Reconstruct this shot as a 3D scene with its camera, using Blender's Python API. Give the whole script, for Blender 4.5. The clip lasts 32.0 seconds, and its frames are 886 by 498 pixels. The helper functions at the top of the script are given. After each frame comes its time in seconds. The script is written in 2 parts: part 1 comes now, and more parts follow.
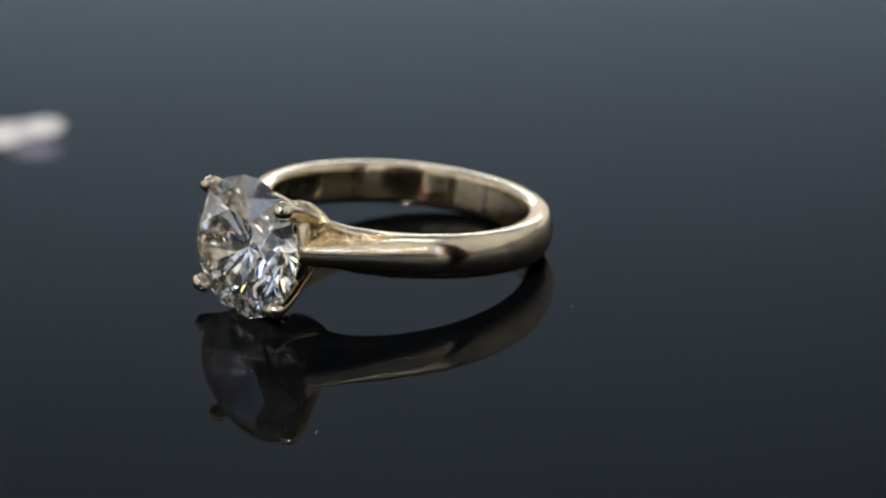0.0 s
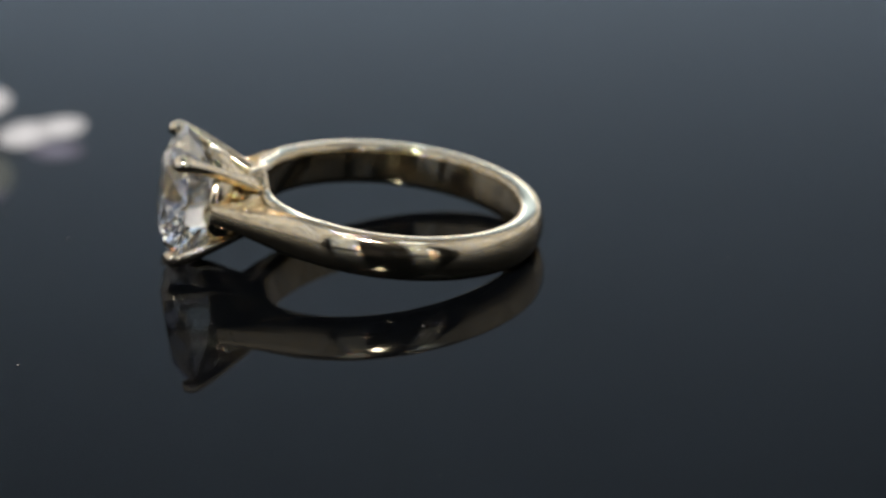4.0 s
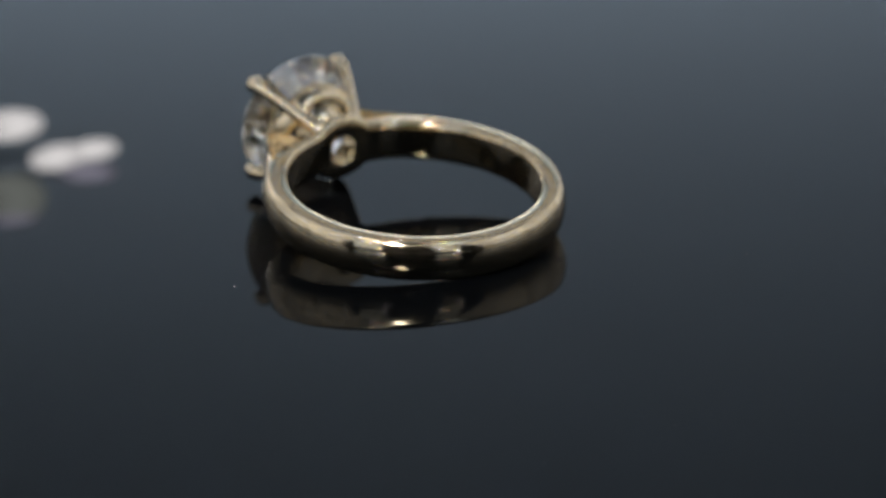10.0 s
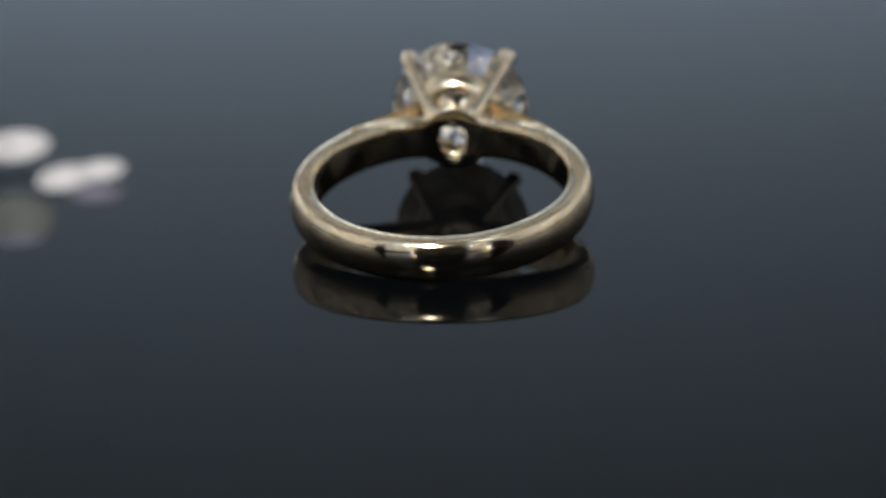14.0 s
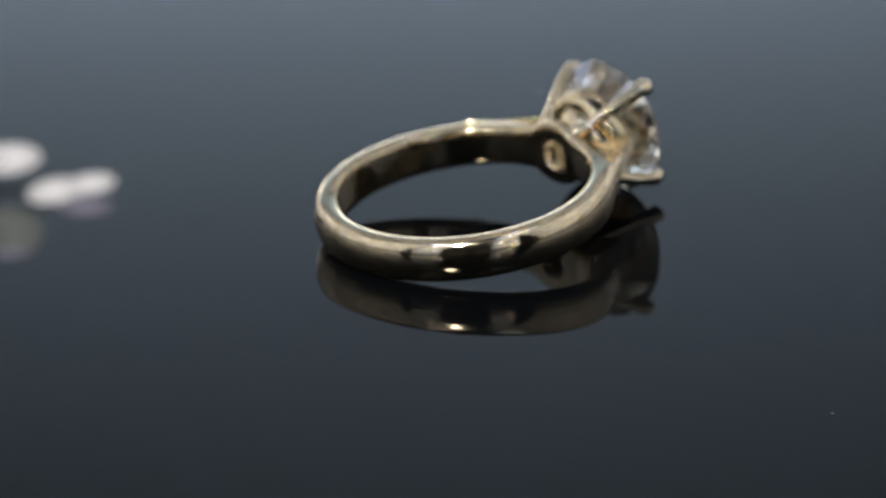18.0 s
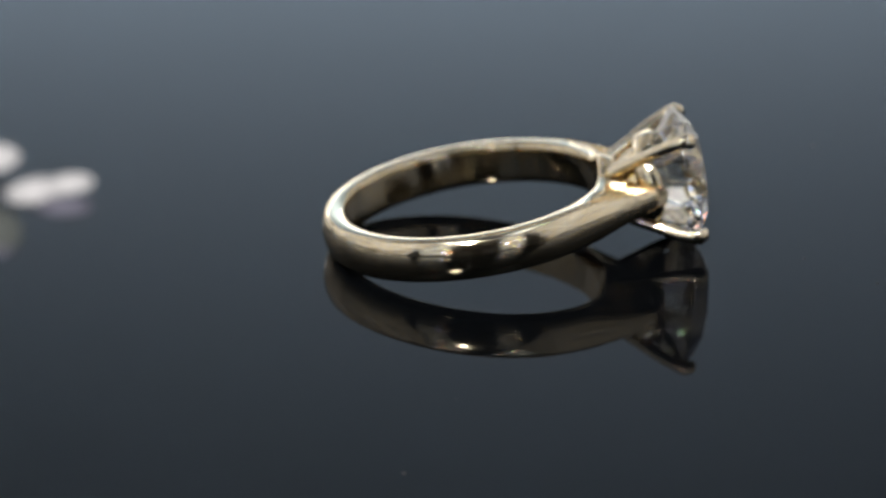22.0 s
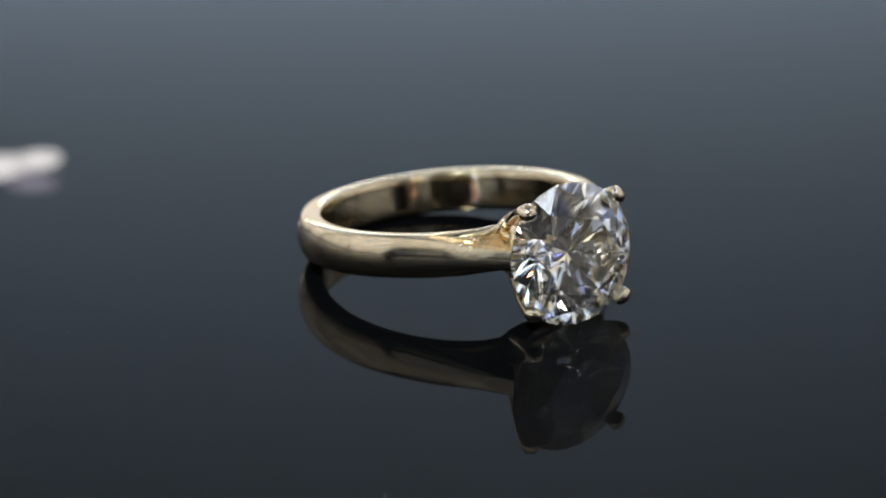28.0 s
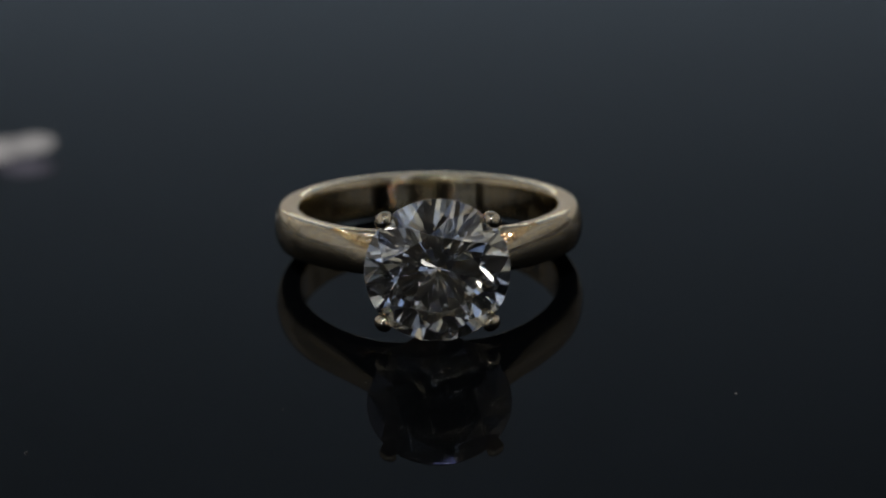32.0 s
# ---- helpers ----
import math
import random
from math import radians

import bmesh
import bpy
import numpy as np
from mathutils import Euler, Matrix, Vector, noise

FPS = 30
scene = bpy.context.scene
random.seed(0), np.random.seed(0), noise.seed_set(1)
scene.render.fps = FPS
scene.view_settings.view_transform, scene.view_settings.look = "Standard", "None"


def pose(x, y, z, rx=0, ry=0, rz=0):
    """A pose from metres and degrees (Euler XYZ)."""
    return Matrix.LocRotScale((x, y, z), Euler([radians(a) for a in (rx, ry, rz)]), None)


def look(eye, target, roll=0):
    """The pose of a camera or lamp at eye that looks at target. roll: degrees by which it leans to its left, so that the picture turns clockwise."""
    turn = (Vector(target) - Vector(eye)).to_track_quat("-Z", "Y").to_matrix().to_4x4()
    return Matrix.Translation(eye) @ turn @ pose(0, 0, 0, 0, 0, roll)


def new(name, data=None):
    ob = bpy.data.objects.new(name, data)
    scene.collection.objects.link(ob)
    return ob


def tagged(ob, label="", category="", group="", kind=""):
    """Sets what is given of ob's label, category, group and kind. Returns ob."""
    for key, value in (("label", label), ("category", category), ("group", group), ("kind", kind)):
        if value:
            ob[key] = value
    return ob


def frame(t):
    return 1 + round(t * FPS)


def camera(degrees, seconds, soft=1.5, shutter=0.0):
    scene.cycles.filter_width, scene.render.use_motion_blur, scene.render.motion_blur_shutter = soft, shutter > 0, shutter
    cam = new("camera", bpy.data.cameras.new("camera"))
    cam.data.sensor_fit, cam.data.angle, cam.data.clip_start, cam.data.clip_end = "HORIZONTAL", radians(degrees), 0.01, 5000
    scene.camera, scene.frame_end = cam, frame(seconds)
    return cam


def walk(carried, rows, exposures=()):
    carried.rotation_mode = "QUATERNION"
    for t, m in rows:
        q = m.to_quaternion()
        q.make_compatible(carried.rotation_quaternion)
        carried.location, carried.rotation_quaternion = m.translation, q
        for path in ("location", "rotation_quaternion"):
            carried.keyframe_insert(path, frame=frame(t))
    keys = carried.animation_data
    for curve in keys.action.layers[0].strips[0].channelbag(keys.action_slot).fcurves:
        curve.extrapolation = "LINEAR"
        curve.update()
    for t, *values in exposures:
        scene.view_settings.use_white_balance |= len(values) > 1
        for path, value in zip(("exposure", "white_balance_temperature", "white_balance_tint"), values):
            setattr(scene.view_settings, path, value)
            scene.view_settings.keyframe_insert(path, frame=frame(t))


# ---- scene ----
# ---------------------------------------------------------------- camera: it stands still, a long lens close to the ring
EYE = Vector((0.000000, -0.335006, 0.122808))
cam = camera(9.5651, 32.0, soft=1.85)
cam.data.dof.use_dof = True
cam.data.dof.focus_distance = 0.338
cam.data.dof.aperture_fstop = 39.0
CAM_POSE = look(EYE, (0.000635, -0.006456, 0.002186), -1.180)
walk(cam, [(0.0, CAM_POSE), (32.0, CAM_POSE)],
     [(0.0, 0.0), (8.0, -0.04), (11.0, -0.10), (15.0, 0.0), (20.0, 0.10), (24.0, 0.15), (29.0, 0.15), (31.1, 0.10), (31.4, -0.28), (31.7, -0.82), (32.0, -1.45)])

# the plate turns evenly and stops just before the end
PHI0, OMEGA, STOP = 224.930, -10.0610, 31.1
TIMES = [float(i) for i in range(0, 32)] + [31.1, 31.2, 32.0]


def turn(t):
    return PHI0 + OMEGA * min(t, STOP)


# ---------------------------------------------------------------- light
# light runs a long way to and fro inside the cut stone
scene.cycles.max_bounces, scene.cycles.transmission_bounces, scene.cycles.glossy_bounces = 32, 32, 16
world = bpy.data.worlds.new("room_air")
scene.world = world
world.use_nodes = True
world.node_tree.nodes["Background"].inputs["Color"].default_value = (0.5, 0.55, 0.6, 1)
world.node_tree.nodes["Background"].inputs["Strength"].default_value = 0.02


def window_light(name, size_x, size_y, power, m, colour=(1, 1, 1)):
    data = bpy.data.lights.new(name, "AREA")
    data.shape, data.size, data.size_y, data.energy, data.color = "RECTANGLE", size_x, size_y, power, colour
    ob = new(name, data)
    ob.matrix_world = m
    return ob


CEIL, FAR, SIDE, REAR = 1.65, 6.00, 1.3, -1.2
# unseen far window, added to grade the ceiling that the plate mirrors
window_light("added_window_light", 2.4, 0.9, 49.0, look((0, FAR - 0.03, 1.10), (0, 0, 1.10)), (1.0, 0.97, 0.93))

# ---------------------------------------------------------------- materials


def material(name, colour, rough=0.5, metal=0.0, bump=0.0, scale=400.0, vary=0.1, rough_vary=0.0, detail=6.0, ior=1.5):
    m = bpy.data.materials.new(name)
    m.use_nodes = True
    nt = m.node_tree
    b = nt.nodes["Principled BSDF"]
    b.inputs["Metallic"].default_value = metal
    b.inputs["IOR"].default_value = ior
    tc = nt.nodes.new("ShaderNodeTexCoord")
    n1 = nt.nodes.new("ShaderNodeTexNoise")
    n1.inputs["Scale"].default_value = scale
    n1.inputs["Detail"].default_value = detail
    n2 = nt.nodes.new("ShaderNodeTexNoise")
    n2.inputs["Scale"].default_value = scale * 0.11
    n2.inputs["Detail"].default_value = 3.0
    nt.links.new(tc.outputs["Object"], n1.inputs["Vector"])
    nt.links.new(tc.outputs["Object"], n2.inputs["Vector"])
    mix = nt.nodes.new("ShaderNodeMath")
    mix.operation = "ADD"
    nt.links.new(n1.outputs["Fac"], mix.inputs[0])
    nt.links.new(n2.outputs["Fac"], mix.inputs[1])
    ramp = nt.nodes.new("ShaderNodeMapRange")
    ramp.inputs["From Min"].default_value, ramp.inputs["From Max"].default_value = 0.6, 1.4
    ramp.inputs["To Min"].default_value, ramp.inputs["To Max"].default_value = 1 - vary, 1 + vary
    nt.links.new(mix.outputs[0], ramp.inputs["Value"])
    col = nt.nodes.new("ShaderNodeVectorMath")
    col.operation = "SCALE"
    col.inputs[0].default_value = colour
    nt.links.new(ramp.outputs["Result"], col.inputs["Scale"])
    nt.links.new(col.outputs[0], b.inputs["Base Color"])
    rr = nt.nodes.new("ShaderNodeMapRange")
    rr.inputs["From Min"].default_value, rr.inputs["From Max"].default_value = 0.3, 0.7
    rr.inputs["To Min"].default_value, rr.inputs["To Max"].default_value = max(0.0, rough - rough_vary), rough + rough_vary
    nt.links.new(n2.outputs["Fac"], rr.inputs["Value"])
    nt.links.new(rr.outputs["Result"], b.inputs["Roughness"])
    if bump:
        bp = nt.nodes.new("ShaderNodeBump")
        bp.inputs["Strength"].default_value = bump
        bp.inputs["Distance"].default_value = 0.2 / scale
        nt.links.new(n1.outputs["Fac"], bp.inputs["Height"])
        nt.links.new(bp.outputs["Normal"], b.inputs["Normal"])
    return m


def glow(name, colour, strength):
    m = bpy.data.materials.new(name)
    m.use_nodes = True
    nt = m.node_tree
    nt.nodes.remove(nt.nodes["Principled BSDF"])
    em = nt.nodes.new("ShaderNodeEmission")
    em.inputs["Color"].default_value = (*colour, 1)
    em.inputs["Strength"].default_value = strength
    nt.links.new(em.outputs[0], nt.nodes["Material Output"].inputs["Surface"])
    return m


def diamond_material():
    """Clear colourless stone of high refraction."""
    m = bpy.data.materials.new("diamond")
    m.use_nodes = True
    nt = m.node_tree
    nt.nodes.remove(nt.nodes["Principled BSDF"])
    g = nt.nodes.new("ShaderNodeBsdfGlass")
    g.inputs["Color"].default_value, g.inputs["IOR"].default_value, g.inputs["Roughness"].default_value = (1, 1, 0.99, 1), 2.417, 0.0
    nt.links.new(g.outputs[0], nt.nodes["Material Output"].inputs["Surface"])
    return m


def softbox_glow(name, colour, centre, edge, half, cell=0.0):
    """A diffuser cloth, brightest in the middle; cell: the size of its added bright and dark squares."""
    m = glow(name, colour, 1.0)
    nt = m.node_tree
    tc = nt.nodes.new("ShaderNodeTexCoord")
    sc = nt.nodes.new("ShaderNodeVectorMath")
    sc.operation = "MULTIPLY"
    sc.inputs[1].default_value = (1 / half[0], 1 / half[1], 0)
    ln = nt.nodes.new("ShaderNodeVectorMath")
    ln.operation = "LENGTH"
    mr = nt.nodes.new("ShaderNodeMapRange")
    mr.interpolation_type = "SMOOTHSTEP"
    mr.inputs["From Min"].default_value, mr.inputs["From Max"].default_value = 0.1, 1.15
    mr.inputs["To Min"].default_value, mr.inputs["To Max"].default_value = centre, edge
    nt.links.new(tc.outputs["Object"], sc.inputs[0])
    nt.links.new(sc.outputs[0], ln.inputs[0])
    nt.links.new(ln.outputs["Value"], mr.inputs["Value"])
    out = mr.outputs["Result"]
    if cell:
        # random strong and weak squares, added to give the stone's facets contrast
        snap = nt.nodes.new("ShaderNodeVectorMath")
        snap.operation = "SNAP"
        snap.inputs[1].default_value = (cell, cell, 10)
        wn = nt.nodes.new("ShaderNodeTexWhiteNoise")
        nt.links.new(tc.outputs["Object"], snap.inputs[0])
        nt.links.new(snap.outputs[0], wn.inputs["Vector"])
        for kind, value in (("POWER", 2.4), ("MULTIPLY", 3.6)):
            step = nt.nodes.new("ShaderNodeMath")
            step.operation, step.inputs[1].default_value = kind, value
            nt.links.new(wn.outputs["Value"] if kind == "POWER" else last.outputs[0], step.inputs[0])
            last = step
        both = nt.nodes.new("ShaderNodeMath")
        both.operation = "MULTIPLY"
        nt.links.new(last.outputs[0], both.inputs[0])
        nt.links.new(out, both.inputs[1])
        out = both.outputs[0]
        # bluer and warmer squares imitate the colour fire of the stone
        shift = nt.nodes.new("ShaderNodeVectorMath")
        shift.operation, shift.inputs[1].default_value = "ADD", (3.7, 1.3, 5.1)
        nt.links.new(snap.outputs[0], shift.inputs[0])
        wn2 = nt.nodes.new("ShaderNodeTexWhiteNoise")
        nt.links.new(shift.outputs[0], wn2.inputs["Vector"])
        tint = nt.nodes.new("ShaderNodeValToRGB")
        tint.color_ramp.elements[0].color = (0.62 * colour[0], 0.86 * colour[1], 1.5 * colour[2], 1)
        tint.color_ramp.elements[1].color = (1.26 * colour[0], 1.05 * colour[1], 0.66 * colour[2], 1)
        middle = tint.color_ramp.elements.new(0.5)
        middle.color = (*colour, 1)
        nt.links.new(wn2.outputs["Value"], tint.inputs["Fac"])
        nt.links.new(tint.outputs["Color"], nt.nodes["Emission"].inputs["Color"])
    nt.links.new(out, nt.nodes["Emission"].inputs["Strength"])
    return m


GOLD = material("polished_gold", (0.738, 0.635, 0.44), 0.088, 1.0, bump=0.02, scale=2500, vary=0.04, rough_vary=0.025)
GOLD_ROUGH = material("tooled_gold", (0.82, 0.62, 0.34), 0.16, 1.0, bump=0.4, scale=9000, vary=0.15, rough_vary=0.08)


def hairlines(m, strength):
    """Fine polishing scratches that run along the band."""
    nt = m.node_tree
    tc = nt.nodes.new("ShaderNodeTexCoord")
    mp = nt.nodes.new("ShaderNodeMapping")
    mp.inputs["Scale"].default_value = (180, 180, 16000)
    mp.inputs["Rotation"].default_value = (0.03, 0.05, 0)
    nz = nt.nodes.new("ShaderNodeTexNoise")
    nz.inputs["Scale"].default_value = 1.0
    nz.inputs["Detail"].default_value = 4.0
    bp = nt.nodes.new("ShaderNodeBump")
    bp.inputs["Strength"].default_value = strength
    bp.inputs["Distance"].default_value = 0.00002
    nt.links.new(tc.outputs["Object"], mp.inputs["Vector"])
    nt.links.new(mp.outputs[0], nz.inputs["Vector"])
    nt.links.new(nz.outputs["Fac"], bp.inputs["Height"])
    # worn, scratched places on the shoulder and on the outside of the band
    total = None
    for place, reach in (((0.0100, -0.0049, 0.0005), 0.0019), ((0.0104, -0.0044, 0.0001), 0.0010)):
        far = nt.nodes.new("ShaderNodeVectorMath")
        far.operation = "DISTANCE"
        far.inputs[1].default_value = place
        nt.links.new(tc.outputs["Object"], far.inputs[0])
        near = nt.nodes.new("ShaderNodeMapRange")
        near.interpolation_type = "SMOOTHSTEP"
        near.inputs["From Min"].default_value, near.inputs["From Max"].default_value = 0.0, reach
        near.inputs["To Min"].default_value, near.inputs["To Max"].default_value = 1.0, 0.0
        nt.links.new(far.outputs["Value"], near.inputs["Value"])
        if total is None:
            total = near.outputs["Result"]
        else:
            add = nt.nodes.new("ShaderNodeMath")
            nt.links.new(total, add.inputs[0])
            nt.links.new(near.outputs["Result"], add.inputs[1])
            total = add.outputs[0]
    pits = nt.nodes.new("ShaderNodeTexNoise")
    pits.inputs["Scale"].default_value = 5200.0
    pits.inputs["Detail"].default_value = 5.0
    nt.links.new(tc.outputs["Object"], pits.inputs["Vector"])
    amount = nt.nodes.new("ShaderNodeMath")
    amount.operation = "MULTIPLY"
    nt.links.new(pits.outputs["Fac"], amount.inputs[0])
    nt.links.new(total, amount.inputs[1])
    wear = nt.nodes.new("ShaderNodeBump")
    wear.inputs["Strength"].default_value = 1.0
    wear.inputs["Distance"].default_value = 0.00007
    nt.links.new(amount.outputs[0], wear.inputs["Height"])
    b = nt.nodes["Principled BSDF"]
    nt.links.new(b.inputs["Normal"].links[0].from_socket, bp.inputs["Normal"])
    nt.links.new(bp.outputs["Normal"], wear.inputs["Normal"])
    nt.links.new(wear.outputs["Normal"], b.inputs["Normal"])


hairlines(GOLD, 0.22)
CLAW_GOLD = material("claw_gold", (0.76, 0.665, 0.485), 0.10, 1.0, bump=0.02, scale=2500, vary=0.04, rough_vary=0.025)
DIAMOND = diamond_material()
PLATE = material("black_acrylic", (0.0010, 0.0012, 0.0015), 0.012, bump=0.0, scale=300, vary=0.3, rough_vary=0.004, ior=1.107)
DUST = material("dust", (0.12, 0.115, 0.11), 0.9, scale=4000)
BASE = material("turntable_plastic", (0.02, 0.02, 0.022), 0.4, bump=0.1, scale=900, rough_vary=0.1)
TABLE = material("table_laminate", (0.10, 0.10, 0.105), 0.45, bump=0.1, scale=120, rough_vary=0.1)
CEILING_PAINT = material("ceiling_paint", (0.50, 0.66, 0.85), 0.9, bump=0.1, scale=60, vary=0.03)
REAR_DARK = material("rear_wall_darkened", (0.10, 0.10, 0.105), 0.9, bump=0.1, scale=60, vary=0.08)
WALL_PAINT = material("wall_paint", (0.70, 0.70, 0.69), 0.9, bump=0.1, scale=60, vary=0.05)
FOAM = material("white_foam", (0.86, 0.85, 0.83), 0.85, bump=0.1, scale=300, vary=0.04)
CAMERA_BLACK = material("camera_black", (0.015, 0.015, 0.016), 0.5, bump=0.2, scale=900, vary=0.2, rough_vary=0.1)
FLOORING = material("floor_vinyl", (0.16, 0.15, 0.145), 0.5, bump=0.1, scale=30, rough_vary=0.1)
GLOW_KEY = glow("camera_led", (1.0, 0.97, 0.92), 2600.0)
# added unseen lights that stand in for the stone's fire and sparkle
FIRE_R = glow("red_fire", (1.0, 0.30, 0.12), 70.0)
FIRE_G = glow("green_fire", (0.55, 1.0, 0.35), 50.0)
FIRE_B = glow("blue_fire", (0.30, 0.36, 1.0), 110.0)
SPARKLE_W = glow("white_sparkle", (1.0, 0.98, 0.95), 60.0)
DIM_FIRE_R = glow("dim_red_fire", (1.0, 0.34, 0.08), 26.0)
DIM_FIRE_Y = glow("dim_yellow_fire", (0.95, 0.9, 0.25), 20.0)
DIM_FIRE_B = glow("dim_blue_fire", (0.30, 0.34, 1.0), 40.0)

# ---------------------------------------------------------------- mesh helpers


def part(name, bm, mat, parent=None, label="", smooth=True):
    me = bpy.data.meshes.new(name)
    bmesh.ops.recalc_face_normals(bm, faces=bm.faces)
    for f in bm.faces:
        f.smooth = smooth
    bm.to_mesh(me)
    bm.free()
    me.materials.append(mat)
    ob = new(name, me)
    if parent is not None:
        ob.parent = parent
    if label:
        tagged(ob, label)
    return ob


def box(x0, x1, y0, y1, z0, z1):
    bm = bmesh.new()
    bmesh.ops.create_cube(bm, size=1.0)
    for v in bm.verts:
        v.co = ((x0 + x1) / 2 + v.co.x * (x1 - x0), (y0 + y1) / 2 + v.co.y * (y1 - y0), (z0 + z1) / 2 + v.co.z * (z1 - z0))
    return bm


def spin(rings, n, cap=True):
    """A turned body: rings of (radius, height) about z."""
    bm = bmesh.new()
    loops = [[bm.verts.new((r * math.cos(math.tau * i / n), r * math.sin(math.tau * i / n), h)) for i in range(n)] for r, h in rings]
    for a, b in zip(loops, loops[1:]):
        for i in range(n):
            bm.faces.new((a[i], a[(i + 1) % n], b[(i + 1) % n], b[i]))
    if cap:
        bm.faces.new(loops[0])
        bm.faces.new(loops[-1])
    return bm


def tube(points, widths, n=12, side=None):
    """A rod along points; widths are (half width, half thickness) across and along side."""
    bm = bmesh.new()
    loops = []
    for i, p in enumerate(points):
        a, b = points[max(i - 1, 0)], points[min(i + 1, len(points) - 1)]
        d = (b - a).normalized()
        s = side(p) if side else Vector((0.3, 0.2, 1))
        u = d.cross(s).normalized()
        w = u.cross(d).normalized()
        hw, ht = widths[i]
        loops.append([bm.verts.new(p + u * (hw * math.cos(math.tau * k / n)) + w * (ht * math.sin(math.tau * k / n))) for k in range(n)])
    for a, b in zip(loops, loops[1:]):
        for k in range(n):
            bm.faces.new((a[k], a[(k + 1) % n], b[(k + 1) % n], b[k]))
    bm.faces.new(loops[0])
    bm.faces.new(loops[-1])
    return bm


def smoothstep(a, b, x):
    x = min(1.0, max(0.0, (x - a) / (b - a)))
    return x * x * (3 - 2 * x)


# ---------------------------------------------------------------- the room


def room():
    S = "structure"
    T = 0.1
    X = SIDE + T
    tagged(part("floor", box(-X, X, REAR - T, FAR + T, -0.9, -0.8), FLOORING), "grey vinyl floor of the room", "floor", kind=S)
    tagged(part("ceiling", box(-X, X, REAR - T, FAR + T, CEIL, CEIL + T), CEILING_PAINT), "matt pale blue painted ceiling", "ceiling", kind=S)
    # the unseen rear wall is darkened so the gold mirrors a dark middle
    tagged(part("wall_south", box(-X, X, REAR - T, REAR, -0.8, CEIL), REAR_DARK), "unseen dark grey wall behind the camera, darkened for the gold to mirror", "wall", kind=S)

    def holed(name, along, at0, at1, lo, hi, h0, h1, z0, z1, label):
        bm = bmesh.new()
        for a0, a1, c0, c1 in ((lo, h0, -0.8, CEIL), (h1, hi, -0.8, CEIL), (h0, h1, -0.8, z0), (h0, h1, z1, CEIL)):
            piece = box(at0, at1, a0, a1, c0, c1) if along == "y" else box(a0, a1, at0, at1, c0, c1)
            me = bpy.data.meshes.new("tmp")
            piece.to_mesh(me)
            piece.free()
            bm.from_mesh(me)
            bpy.data.meshes.remove(me)
        tagged(part(name, bm, WALL_PAINT), label, "wall", kind=S)

    holed("wall_north", "x", FAR, FAR + T, -SIDE, SIDE, -1.2, 1.2, 0.65, 1.55, "light painted wall with a wide added window")
    tagged(part("wall_west", box(-X, -SIDE, REAR, FAR, -0.8, CEIL), WALL_PAINT), "light painted side wall", "wall", kind=S)
    tagged(part("wall_east", box(SIDE, X, REAR, FAR, -0.8, CEIL), WALL_PAINT), "light painted side wall", "wall", kind=S)
    table = tagged(new("table"), "dark grey laminate work table", "table")
    table.location = (0, 0.1, -0.8)
    part("tabletop", box(-0.6, 0.6, -0.2, 0.5, 0.69, 0.73), TABLE, table)
    for sx in (-1, 1):
        for sy in (-1, 1):
            part("leg", box(sx * 0.55 - 0.025, sx * 0.55 + 0.025, 0.15 + sy * 0.3 - 0.025, 0.15 + sy * 0.3 + 0.025, 0, 0.69), TABLE, table)


# ---------------------------------------------------------------- the turntable
TILT = (-0.002008, -0.004498)


def plate_height(x, y):
    """The acrylic plate sits a little crooked on its hub."""
    return TILT[0] * x + TILT[1] * y


def turntable():
    table = tagged(new("turntable"), "motorised turntable with a glossy black acrylic plate", "turntable")
    table.location = (0, 0, -0.07)
    bm = spin([(0.055, 0.0), (0.06, 0.002), (0.06, 0.03), (0.05, 0.05), (0.02, 0.058), (0.02, 0.0655)], 64)
    part("base", bm, BASE, table, smooth=False)
    n, radii = 128, [0.0015 * i for i in range(1, 54)]
    bm = bmesh.new()
    top = []
    centre = bm.verts.new((0, 0, 0))
    for r in radii:
        top.append([bm.verts.new((r * math.cos(math.tau * i / n), r * math.sin(math.tau * i / n),
                                  plate_height(r * math.cos(math.tau * i / n), r * math.sin(math.tau * i / n)))) for i in range(n)])
    for i in range(n):
        bm.faces.new((centre, top[0][i], top[0][(i + 1) % n]))
    rim = [[bm.verts.new((v.co.x * k, v.co.y * k, v.co.z - dz)) for v in top[-1]] for k, dz in ((1.004, 0.0004), (1.004, 0.0036), (1.0, 0.004))]
    loops = top + rim
    for a, b in zip(loops, loops[1:]):
        for i in range(n):
            bm.faces.new((a[i], b[i], b[(i + 1) % n], a[(i + 1) % n]))
    bm.faces.new(list(reversed(loops[-1])))
    plate = part("plate", bm, PLATE, table, "glossy black acrylic disc")
    rnd = random.Random(4)
    bm = bmesh.new()
    for _ in range(30):
        r, a = 0.012 + 0.045 * rnd.random(), rnd.random() * math.tau
        x, y = r * math.cos(a), r * math.sin(a)
        s = 0.00003 + 0.00007 * rnd.random() ** 3
        bmesh.ops.create_icosphere(bm, subdivisions=1, radius=s, matrix=Matrix.Translation((x, y, plate_height(x, y) + s * 0.4)) @ Matrix.Diagonal((1.5, 1, 0.6, 1)))
    tagged(part("dust", bm, DUST, plate, "fine pale dust specks"), kind="stuff")
    return table, plate


# ---------------------------------------------------------------- the ring, in millimetres: x to the stone, z along the finger
MM = 0.001
R_OUT, R_IN, HALF = 10.27, 8.62, 1.46
GIRDLE_X, STONE_R = 14.15, 4.70


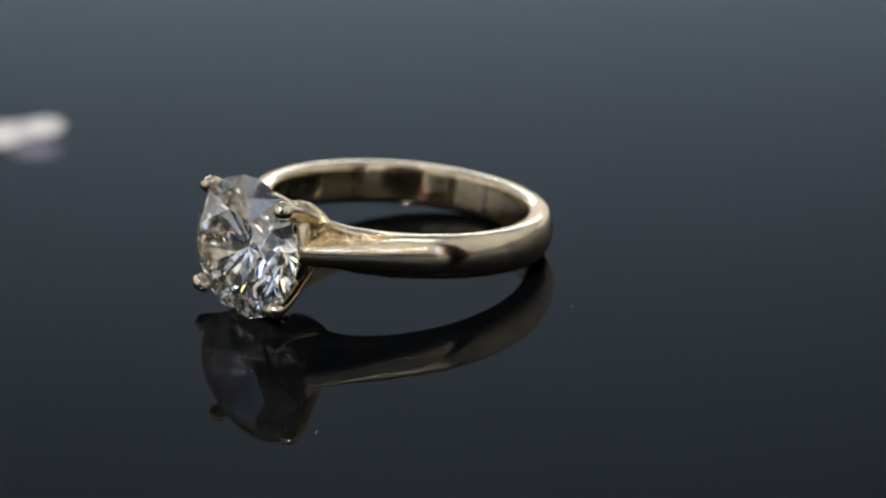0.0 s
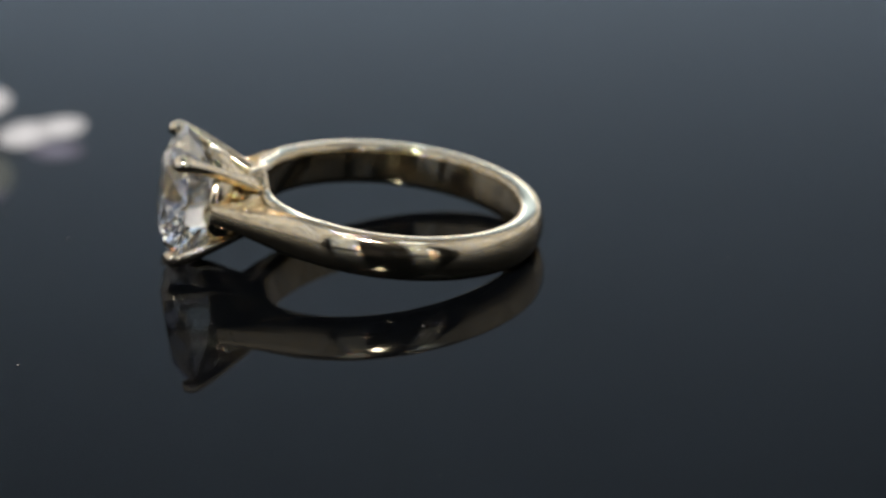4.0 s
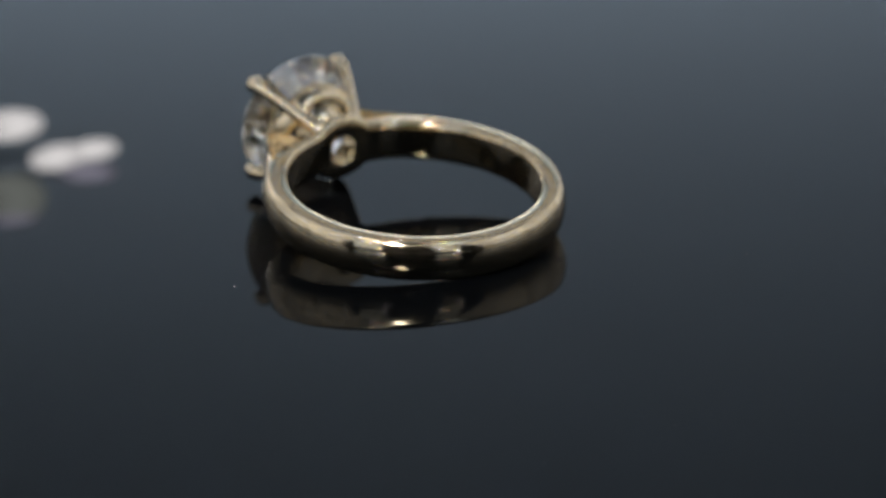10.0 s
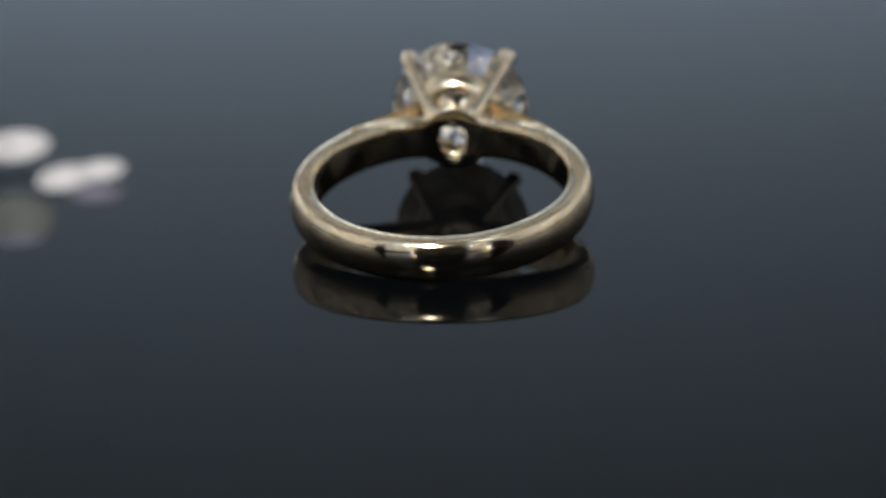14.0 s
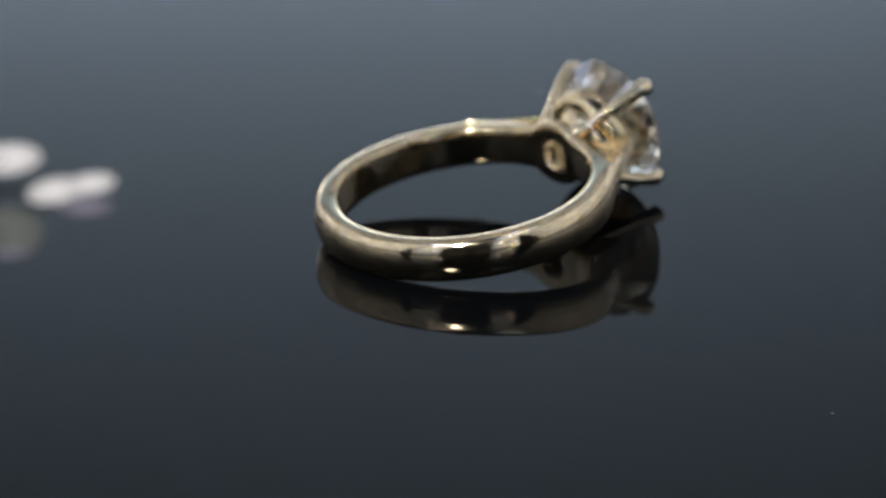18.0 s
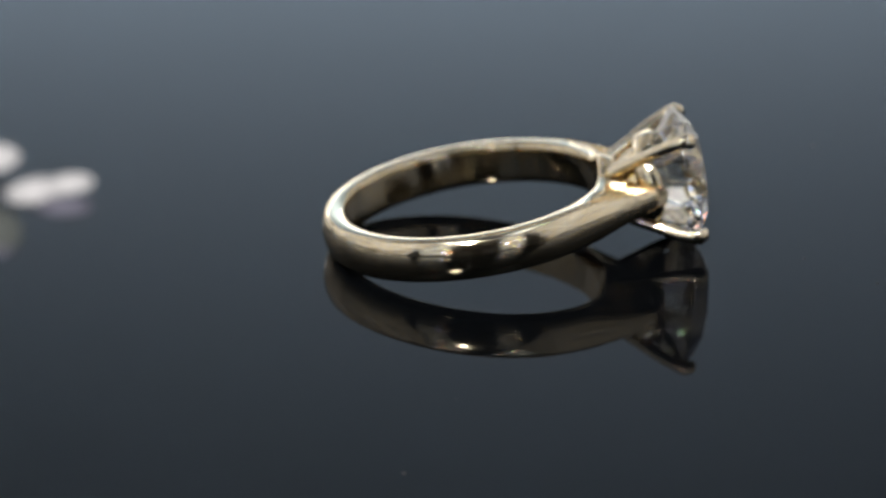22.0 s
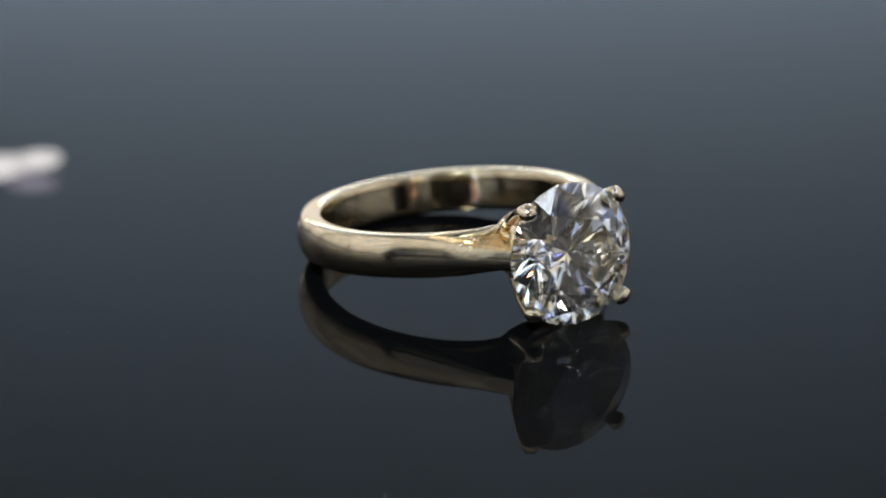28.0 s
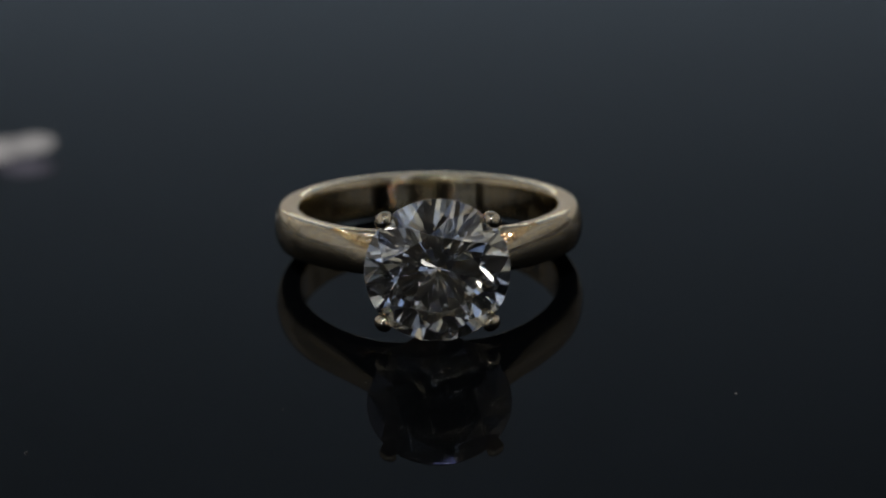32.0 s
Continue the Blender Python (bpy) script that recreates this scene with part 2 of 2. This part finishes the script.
def outer_radius(th):
    """The outside runs round the finger and leaves it on a straight tangent towards the head."""
    a = abs(th)
    if a >= 55:
        return R_OUT
    return R_OUT / math.cos(radians(55 - a))


def band_mesh():
    bm = bmesh.new()
    angles = [x * 2.0 for x in range(10, 171)]
    front = [0, 1.5, 3, 4.5, 6, 7.5, 9, 10.5, 12, 13, 13.7, 14.3, 14.8, 15.3, 16, 17, 18, 19]
    ths = front + angles + [360 - a for a in reversed(front[1:])]
    loops = []
    for th in ths:
        a = th if th <= 180 else th - 360
        b = abs(a)
        ro = outer_radius(a)
        cut = smoothstep(13.6, 15.0, b)
        ro = 9.75 + (ro - 9.75) * cut
        y = math.sin(radians(b)) * R_IN if b < 90 else 99.0
        lobe = math.sqrt(max(0.0, 2.35 ** 2 - y * y)) if y < 2.35 else 0.0
        hi = max(HALF - 0.03, lobe)
        hi = hi + 0.10 * math.exp(-((y - 2.1) / 0.7) ** 2)
        w = 0.62 + (HALF - 0.09 - 0.62) * smoothstep(10, 52, b)
        edge = 0.22 * smoothstep(10, 45, b) + 0.14
        re = ro - edge
        taper = smoothstep(10, 54, b)
        rs = (R_IN + 0.5) * (1 - taper) + (re - 0.22) * taper
        rs = min(rs, re - 0.22)
        deep = 0.50 * (1 - smoothstep(18, 44, b))
        # inner face, rounded rim, hollow or flank, rounded edge, domed outside
        half = [(R_IN - 0.03, 0.0), (R_IN, hi * 0.6), (R_IN + 0.04, hi - 0.22), (R_IN + 0.13, hi - 0.10), (R_IN + 0.28, hi - 0.03), (R_IN + 0.48, hi),
                (rs, hi - 0.01 - 0.02 * taper), (rs + 0.08, hi - 0.02 - deep * 0.9)]
        m1 = (rs + re) / 2
        wm = (hi + w) / 2 - deep
        half += [(m1, wm), (re - 0.06, w + 0.02 - deep * 0.5), (re - 0.01, w - 0.02), (re + 0.05, w - 0.09)]
        # away from the head the rim is one soft round
        soft = smoothstep(26, 60, b)
        mid = (re + 0.05 - R_IN) / 2
        for k in range(2, 12):
            phi = radians(172 - 16.4 * (k - 2))
            r, z = half[k]
            half[k] = (r + (R_IN + mid + mid * math.cos(phi) - r) * soft, z + (hi + 0.04 - 0.24 * (1 - math.sin(phi)) - z) * soft)
        for k in (0.85, 0.68, 0.5, 0.33, 0.16):
            half.append((re + 0.05 + (edge - 0.05) * (1 - k * k), (w - 0.09) * k))
        half.append((ro, 0.0))
        prof = half + [(r, -z) for r, z in reversed(half[1:-1])]
        c, s = math.cos(radians(a)), math.sin(radians(a))
        loops.append([bm.verts.new((r * c * MM, r * s * MM, z * MM)) for r, z in prof])
    n = len(loops[0])
    for i in range(len(loops)):
        p, q = loops[i], loops[(i + 1) % len(loops)]
        a = min(ths[i], 360 - ths[i])
        for k in range(n):
            f = bm.faces.new((p[k], p[(k + 1) % n], q[(k + 1) % n], q[k]))
            f.material_index = int(13.6 < a < 44 and (k in (7, 8) or k in (n - 8, n - 9)))
    return bored(bm)


def bored(bm):
    """Cuts the round hole under the stone, then parts the tooled hollows from the polished band."""
    bmesh.ops.recalc_face_normals(bm, faces=bm.faces)
    me = bpy.data.meshes.new("shank")
    bm.to_mesh(me)
    bm.free()
    me.materials.append(GOLD)
    me.materials.append(GOLD_ROUGH)
    shank = new("shank", me)
    drill = spin([(1.0 * MM, 7.6 * MM), (1.0 * MM, 8.70 * MM), (0.94 * MM, 10.4 * MM)], 48)
    bmesh.ops.recalc_face_normals(drill, faces=drill.faces)
    drill_me = bpy.data.meshes.new("drill")
    drill.to_mesh(drill_me)
    drill.free()
    cutter = new("drill", drill_me)
    cutter.matrix_world = Matrix.Rotation(radians(90), 4, "Y")
    cut = shank.modifiers.new("hole", "BOOLEAN")
    cut.operation, cut.object, cut.solver = "DIFFERENCE", cutter, "EXACT"
    bpy.context.view_layer.update()
    done = bpy.data.meshes.new_from_object(shank.evaluated_get(bpy.context.evaluated_depsgraph_get()))
    bpy.data.objects.remove(shank)
    bpy.data.objects.remove(cutter)
    halves = []
    for keep in (0, 1):
        piece = bmesh.new()
        piece.from_mesh(done)
        bmesh.ops.delete(piece, geom=[f for f in piece.faces if min(f.material_index, 1) != keep], context="FACES")
        for f in piece.faces:
            f.material_index = 0
        if keep:
            tool(piece)
        halves.append(piece)
    bpy.data.meshes.remove(done)
    return halves


def tool(bm):
    """Slanting graver cuts and pits all over the hollows."""
    rnd = random.Random(8)
    bmesh.ops.subdivide_edges(bm, edges=bm.edges[:], cuts=5, use_grid_fill=True)
    bm.normal_update()
    for v in bm.verts:
        if v.is_boundary:
            continue
        along = v.co.length + 0.6 * v.co.z
        v.co += v.normal * (0.05 * MM * math.sin(along / (0.045 * MM)) + rnd.uniform(-0.035, 0.035) * MM)


def stone_mesh():
    """A round brilliant: table, 8 stars, 8 kites, 16 upper halves, girdle, 16 lower halves, 8 pavilion mains. z towards the table."""
    R, rt, hc, hp, g = STONE_R, 0.57 * STONE_R, 0.150 * 2 * STONE_R, 0.430 * 2 * STONE_R, 0.06
    rs, rp = 0.775 * R, 0.21 * R
    bm = bmesh.new()

    def P(r, deg, z):
        return Vector((r * math.cos(radians(deg)), r * math.sin(radians(deg)), z))
    T = [P(rt, 45 * k, hc) for k in range(8)]
    hs = hc * (R - rs * math.cos(radians(22.5))) / (R - rt)
    S = [P(rs, 45 * k + 22.5, hs) for k in range(8)]
    hl = hp * (R - rp * math.cos(radians(22.5))) / R
    L = [P(rp, 45 * k + 22.5, -hl) for k in range(8)]
    C = P(0, 0, -hp)
    V = {}

    def v(p):
        key = (round(p.x, 5), round(p.y, 5), round(p.z, 5))
        if key not in V:
            V[key] = bm.verts.new(p * MM)
        return V[key]

    def face(*ps):
        bm.faces.new([v(p) for p in ps])

    def arc(tip, d0, d1, z):
        """Points of the girdle between two corners, in the plane of the facet that ends there."""
        a, b = P(R, d0, z), P(R, d1, z)
        nrm = (a - tip).cross(b - tip)
        out = []
        for k in range(5):
            d = d0 + (d1 - d0) * k / 4
            q = P(R, d, z)
            if 0 < k < 4:
                q.z = tip.z - (nrm.x * (q.x - tip.x) + nrm.y * (q.y - tip.y)) / nrm.z
            out.append(q)
        return out
    face(*T)
    for k in range(8):
        T0, T1 = T[k], T[(k + 1) % 8]
        face(T0, S[k], T1)
        face(T0, S[k - 1], P(R, 45 * k, g), S[k])
        face(C, L[k - 1], P(R, 45 * k, -g), L[k])
        for d0, d1 in ((45 * k, 45 * k + 22.5), (45 * k + 22.5, 45 * k + 45)):
            up, lo = arc(S[k], d0, d1, g), arc(L[k], d0, d1, -g)
            face(S[k], *up)
            face(L[k], *reversed(lo))
            for i in range(4):
                face(up[i], lo[i], lo[i + 1], up[i + 1])
    bmesh.ops.remove_doubles(bm, verts=bm.verts, dist=1e-8)
    return bm


PRONG_ANGLES = (44.2, 135.8, 224.2, 315.8)


def axis_point(x, r, deg):
    """A point about the stone's axis: deg from the side direction, y, towards z."""
    return Vector((x, r * math.cos(radians(deg)), r * math.sin(radians(deg)))) * MM


def ring():
    ob = tagged(new("solitaire_ring"), "yellow gold solitaire diamond ring lying on a glossy black plate", "ring")
    shank, tooled = band_mesh()
    part("band", shank, GOLD, ob, "polished yellow gold tapering band")
    part("shoulder_recess", tooled, GOLD_ROUGH, ob, "tooled rough gold hollows beside the head", smooth=False)
    twist = Matrix.Translation((0.1 * MM, 0, 0)) @ Matrix.Rotation(radians(-1.0), 4, "X")
    # the stone, its axis along x, turned so that a kite points between two claws
    stone = part("diamond", stone_mesh(), DIAMOND, ob, "round brilliant-cut clear diamond", smooth=False)
    stone.matrix_local = twist @ Matrix.Translation(((GIRDLE_X - 0.1) * MM, 0, 0)) @ Matrix.Rotation(radians(90), 4, "Y") @ Matrix.Rotation(radians(11), 4, "Z")
    # claws
    for deg in PRONG_ANGLES:
        path = [(9.0, 1.75), (9.6, 2.10), (10.4, 2.64), (11.3, 3.25), (12.2, 3.84), (13.0, 4.32), (13.6, 4.62), (14.05, 4.78), (14.45, 4.86), (14.75, 4.74), (14.95, 4.50)]
        wid = [(0.56, 0.52), (0.48, 0.50), (0.40, 0.46), (0.36, 0.43), (0.34, 0.41), (0.34, 0.40), (0.37, 0.40), (0.45, 0.44), (0.52, 0.48), (0.46, 0.40), (0.22, 0.18)]
        pts = [axis_point(x, r, deg) for x, r in path]
        rad = axis_point(0, 1, deg).normalized()
        claw = part("claw", tube(pts, [(1.22 * a * MM, 1.1 * b * MM) for a, b in wid], 14, lambda p, rad=rad: rad), CLAW_GOLD, ob)
        claw.matrix_local = twist
    # gallery rail: scallops from claw to claw
    n = 160
    bm = bmesh.new()
    loops = []
    for i in range(n):
        deg = 360.0 * i / n
        near = min(abs((deg - p + 180) % 360 - 180) for p in PRONG_ANGLES)
        k = math.sin(min(1.0, near / 45.0) * math.pi / 2) ** 0.7
        x = 11.20 + 0.60 * k
        r = 2.90 + 0.08 * k
        prof = [(x + 0.80, r + 0.30), (x + 0.66, r + 0.46), (x + 0.20, r + 0.42), (x - 0.30, r + 0.26), (x - 0.66, r + 0.02),
                (x - 0.78, r - 0.24), (x - 0.56, r - 0.50), (x - 0.05, r - 0.42), (x + 0.55, r - 0.06)]
        loops.append([bm.verts.new(axis_point(px, pr, deg)) for px, pr in prof])
    for i in range(n):
        a, b = loops[i], loops[(i + 1) % n]
        for k in range(9):
            bm.faces.new((a[k], a[(k + 1) % 9], b[(k + 1) % 9], b[k]))
    part("gallery_rail", bm, GOLD, ob, "scalloped gold gallery rail").matrix_local = twist
    # collar under the head, with the round hole through the band
    bm = bmesh.new()
    prof = [(8.95, 1.05), (8.80, 1.5), (8.80, 2.2), (9.0, 2.26), (9.35, 2.15), (9.75, 1.98), (10.0, 1.82), (10.05, 1.5), (9.8, 1.2), (9.4, 1.05)]
    n = 64
    loops = [[bm.verts.new(axis_point(x, r, 360.0 * i / n)) for x, r in prof] for i in range(n)]
    for i in range(n):
        a, b = loops[i], loops[(i + 1) % n]
        for k in range(len(prof)):
            bm.faces.new((a[k], a[(k + 1) % len(prof)], b[(k + 1) % len(prof)], b[k]))
    part("collar", bm, GOLD, ob, "round gold collar with a hole")
    # flared seat between the collar and the stone's point
    bm = bmesh.new()
    prof = [(9.75, 1.55), (10.0, 1.78), (10.45, 2.06), (10.85, 2.36), (10.98, 2.38), (10.96, 2.24), (10.6, 1.92), (10.25, 1.50), (9.9, 1.15)]
    loops = [[bm.verts.new(axis_point(x, r, 360.0 * i / n)) for x, r in prof] for i in range(n)]
    for i in range(n):
        a, b = loops[i], loops[(i + 1) % n]
        for k in range(len(prof)):
            bm.faces.new((a[k], a[(k + 1) % len(prof)], b[(k + 1) % len(prof)], b[k]))
    part("seat", bm, GOLD, ob, "flared gold seat under the stone").matrix_local = twist
    return ob


RING_LOCAL = Matrix.Translation((0.0027389, -0.0003881, 0.0027300)) @ Matrix.Rotation(radians(-7.45), 4, "Y") @ Matrix.Rotation(radians(-0.5), 4, "X")


# ---------------------------------------------------------------- lamps


room()
TURNTABLE, DISC = turntable()
RING = ring()


def oval_cluster():
    """Small ovals over the plate's far edge, mirrored as blurred lamps; invented arms sway."""
    lamp = tagged(new("mirrored_ovals"), "small lit ovals standing for mirrored lamps, on invented swaying arms", "lamp")
    # x, y, half width, half height, lean, kind
    # kinds 1 and 2 are dim ovals added for the plate's ghost reflections
    for x, y, a, b, lean, kind in ((-0.00095, -0.00040, 0.00245, 0.00105, 8, 0), (0.00195, 0.00012, 0.00205, 0.00085, 6, 0), (0.00150, -0.00175, 0.0024, 0.00080, 0, 1),
                                   (-0.00490, 0.00230, 0.00275, 0.00125, 4, 0), (-0.00500, -0.00370, 0.0029, 0.0021, 0, 2), (-0.00520, -0.00510, 0.0025, 0.0008, 0, 1)):
        y = -y
        bm = spin([(0.1, 0.00025), (0.7, 0.0002), (0.97, 0.0001), (1.0, 0.0)], 40)
        for v in bm.verts:
            v.co.x, v.co.y = v.co.x * a, v.co.y * b
        colour, mid, rim = OVAL_LIGHT[kind]
        bulb = part("lens", bm, softbox_glow("oval_glow", colour, mid, rim, (a, b)), lamp, "lit oval standing for a lamp's mirror image", smooth=False)
        bulb.matrix_local = pose(x, y, 0.0002 * x / 0.001, 0, 0, -lean)
        reach = [Vector((x, y, -0.0002)), Vector((x - 0.004, y, -0.002)), Vector((-0.03, 0.002, -0.006)), Vector((-0.12, 0.004, -0.01))]
        part("arm", tube(reach, [(0.00012, 0.00012)] * 4, 8), CAMERA_BLACK, lamp)
    spine = [Vector((-0.12, 0.004, -0.01)), Vector((-0.12, -0.02, -0.07)), Vector((-0.12, -0.03, -0.10))]
    part("stem", tube(spine, [(0.0012, 0.0012), (0.0015, 0.0015), (0.002, 0.002)], 10), CAMERA_BLACK, lamp)
    return lamp


def video_camera():
    """The camera that films: its dark body shows in the polished gold."""
    ob = tagged(new("video_camera"), "black video camera with a long lens on a tripod", "camera")
    ob.matrix_world = CAM_POSE
    part("lens_barrel", spin([(0.030, 0.012), (0.045, 0.012), (0.048, 0.016), (0.048, 0.07), (0.052, 0.075), (0.052, 0.10)], 48), CAMERA_BLACK, ob, smooth=False)
    # an added panel above the body lengthens the dark patch in the gold
    for name, dims in (("body", (-0.10, 0.10, -0.085, 0.075, 0.10, 0.19)), ("added_panel", (-0.09, 0.09, 0.085, 0.20, 0.12, 0.145)), ("bracket", (-0.01, 0.01, 0.07, 0.09, 0.125, 0.14)), ("lamp_bracket", (-0.10, -0.086, 0.195, 0.222, 0.128, 0.142))):
        bm = box(*dims)
        bmesh.ops.bevel(bm, geom=bm.edges[:], offset=0.004, segments=2, affect="EDGES")
        part(name, bm, CAMERA_BLACK, ob, smooth=False)
    lamp_head = spin([(0.012, 0.03), (0.022, 0.014), (0.023, 0.0), (0.018, 0.0)], 28)
    bmesh.ops.translate(lamp_head, verts=lamp_head.verts, vec=(-0.095, 0.238, 0.13))
    part("lamp_head", lamp_head, CAMERA_BLACK, ob, smooth=False)
    lens = spin([(0.018, 0.001), (0.017, -0.001), (0.007, -0.004)], 28)
    bmesh.ops.translate(lens, verts=lens.verts, vec=(-0.095, 0.238, 0.13))
    part("lamp_lens", lens, GLOW_KEY, ob, "lit lens of the lamp on the camera", smooth=False)
    foot = CAM_POSE @ Vector((0, -0.085, 0.145))
    stand = tagged(new("tripod"), "black tripod under the video camera", "tripod")
    stand.location = foot
    for k in range(3):
        a = radians(90 + 120 * k)
        end = Vector((0.3 * math.cos(a), -0.05 - 0.25 * math.sin(a), -0.8 - foot.z))
        part("leg", tube([Vector((0, 0, -0.01)), end], [(0.014, 0.014), (0.010, 0.010)], 10), CAMERA_BLACK, stand)
    part("head", spin([(0.03, -0.03), (0.03, 0.0)], 24), CAMERA_BLACK, stand, smooth=False)


def softbox(eye, target, w, h, centre, edge, colour=(1.0, 0.99, 0.97), spots=0, fire_lights=(FIRE_R, FIRE_G, FIRE_B, SPARKLE_W)):
    """A soft lamp: black housing, glowing cloth, stand on the floor."""
    box_lamp = tagged(new("softbox"), "unseen black softbox lamp with a glowing white cloth, on a pole", "lamp", "softboxes round the table")
    box_lamp.matrix_world = look(eye, target)
    bm = bmesh.new()
    loops = []
    for k, z in ((1.04, 0.012), (1.04, -0.004), (1.0, -0.004), (1.0, 0.003)):
        loops.append([bm.verts.new((sx * w / 2 * k, sy * h / 2 * k, z)) for sx, sy in ((-1, -1), (1, -1), (1, 1), (-1, 1))])
    back = [bm.verts.new((sx * 0.06, sy * 0.06, 0.16)) for sx, sy in ((-1, -1), (1, -1), (1, 1), (-1, 1))]
    for a, b in [(back, loops[0])] + list(zip(loops, loops[1:])):
        for i in range(4):
            bm.faces.new((a[i], a[(i + 1) % 4], b[(i + 1) % 4], b[i]))
    bm.faces.new(back)
    part("housing", bm, CAMERA_BLACK, box_lamp, smooth=False)
    bm = bmesh.new()
    bm.faces.new([bm.verts.new((sx * w / 2, sy * h / 2, 0.0)) for sx, sy in ((-1, -1), (-1, 1), (1, 1), (1, -1))])
    part("diffuser", bm, softbox_glow("softbox_cloth", colour, centre, edge, (w / 2, h / 2), 0.011), box_lamp, "glowing white cloth", smooth=False)
    rnd = random.Random(int(1000 * abs(eye[0] + 2 * eye[1] + 3)))
    # tiny lights added to the cloth, for colours the stone doesn't split itself
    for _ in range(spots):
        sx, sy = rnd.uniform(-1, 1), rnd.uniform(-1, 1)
        for k, mat in enumerate(fire_lights):
            spot = part("spot", spin([(0.0045, 0.004), (0.005, 0.0), (0.004, -0.003)], 16), mat, box_lamp, "small added light for the stone's fire and sparkle", smooth=False)
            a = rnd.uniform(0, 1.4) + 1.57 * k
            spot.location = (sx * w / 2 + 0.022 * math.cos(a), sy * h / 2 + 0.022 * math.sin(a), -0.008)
    m = box_lamp.matrix_world.copy()
    top = m @ Vector((0, 0, 0.17))
    inv = m.inverted()
    part("stand", tube([inv @ top, inv @ Vector((top.x, top.y, CEIL if eye[2] > 0.65 else -0.8))], [(0.012, 0.012)] * 2, 10), CAMERA_BLACK, box_lamp)
    return box_lamp


OVALS_AT = (-0.031869, 0.075, 0.018982)
OVAL_LIGHT = (((1.0, 0.96, 0.95), 14.0, 9.0), ((0.84, 0.80, 1.0), 4.6, 2.0), ((0.95, 1.0, 0.92), 2.6, 1.7))
LAMP = oval_cluster()
video_camera()


def added_card():
    """Unseen low white card added behind the turntable: screens the window, throws lamplight back."""
    card = tagged(new("added_card"), "unseen, added low white foam card standing upright on the table", "reflector")
    card.location = (0, 0.580, -0.07)
    bm = box(-0.58, 0.58, 0, 0.005, 0.0, 0.205)
    bmesh.ops.bevel(bm, geom=bm.edges[:], offset=0.001, segments=2, affect="EDGES")
    part("sheet", bm, FOAM, card, smooth=False)
    for x in (-0.3, 0.3):
        part("foot", box(x - 0.003, x + 0.003, 0.006, 0.018, 0.0, 0.08), FOAM, card, smooth=False)


added_card()
DIM_FIRE = (DIM_FIRE_R, DIM_FIRE_Y, DIM_FIRE_B, SPARKLE_W)
COOL, NEUTRAL, WHITE = (0.80, 0.90, 1.0), (0.88, 0.94, 1.0), (1.0, 0.985, 0.97)
softbox((-0.61, -0.08, 0.37), (0, 0, 0.0), 0.96, 0.84, 0.80, 0.52, WHITE)
softbox((0.60, 0.02, 0.37), (0, 0, 0.0), 1.28, 0.84, 0.74, 0.42, WHITE)
softbox((-0.34, -0.53, 0.32), (0, 0, 0.06), 0.26, 0.60, 0.75, 0.55, NEUTRAL, 3, DIM_FIRE)
softbox((0.27, -0.57, 0.32), (0, 0, 0.06), 0.21, 0.60, 0.62, 0.45, NEUTRAL, 3, DIM_FIRE)
# two unseen softboxes, added high in front to brighten the stone
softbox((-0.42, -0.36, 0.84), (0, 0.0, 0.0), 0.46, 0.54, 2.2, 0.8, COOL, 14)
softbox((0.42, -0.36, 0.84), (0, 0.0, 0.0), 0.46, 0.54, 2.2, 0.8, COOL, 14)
softbox((-0.62, 0.60, 0.37), (0, 0, 0.0), 0.76, 0.82, 0.85, 0.55, WHITE)
softbox((0.62, 0.60, 0.37), (0, 0, 0.0), 0.76, 0.82, 0.85, 0.55, WHITE)
# unseen softboxes, added overhead and behind to brighten stone and rim
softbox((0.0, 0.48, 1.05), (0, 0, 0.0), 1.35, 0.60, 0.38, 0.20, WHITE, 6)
softbox((0.0, 0.82, 0.70), (0, 0, 0.0), 0.80, 0.42, 0.36, 0.28, WHITE)


def motions():
    lean = Vector((-TILT[0], -TILT[1], 1)).normalized()
    crooked = Vector((0, 0, 1)).rotation_difference(lean).to_matrix().to_4x4()
    walk(DISC, [(t, pose(0, 0, 0.07, 0, 0, turn(t))) for t in TIMES])
    # the sway stands in for the shift of the lamps' mirror images
    walk(LAMP, [(t, pose(OVALS_AT[0] + 0.000112 * math.cos(radians(turn(t))) + 0.002616 * math.sin(radians(turn(t))), OVALS_AT[1],
                         OVALS_AT[2] + 0.001767 * math.cos(radians(turn(t))) + 0.000507 * math.sin(radians(turn(t))), 108)) for t in TIMES])
    walk(RING, [(t, pose(0, 0, 0, 0, 0, turn(t)) @ crooked @ RING_LOCAL) for t in TIMES])


motions()
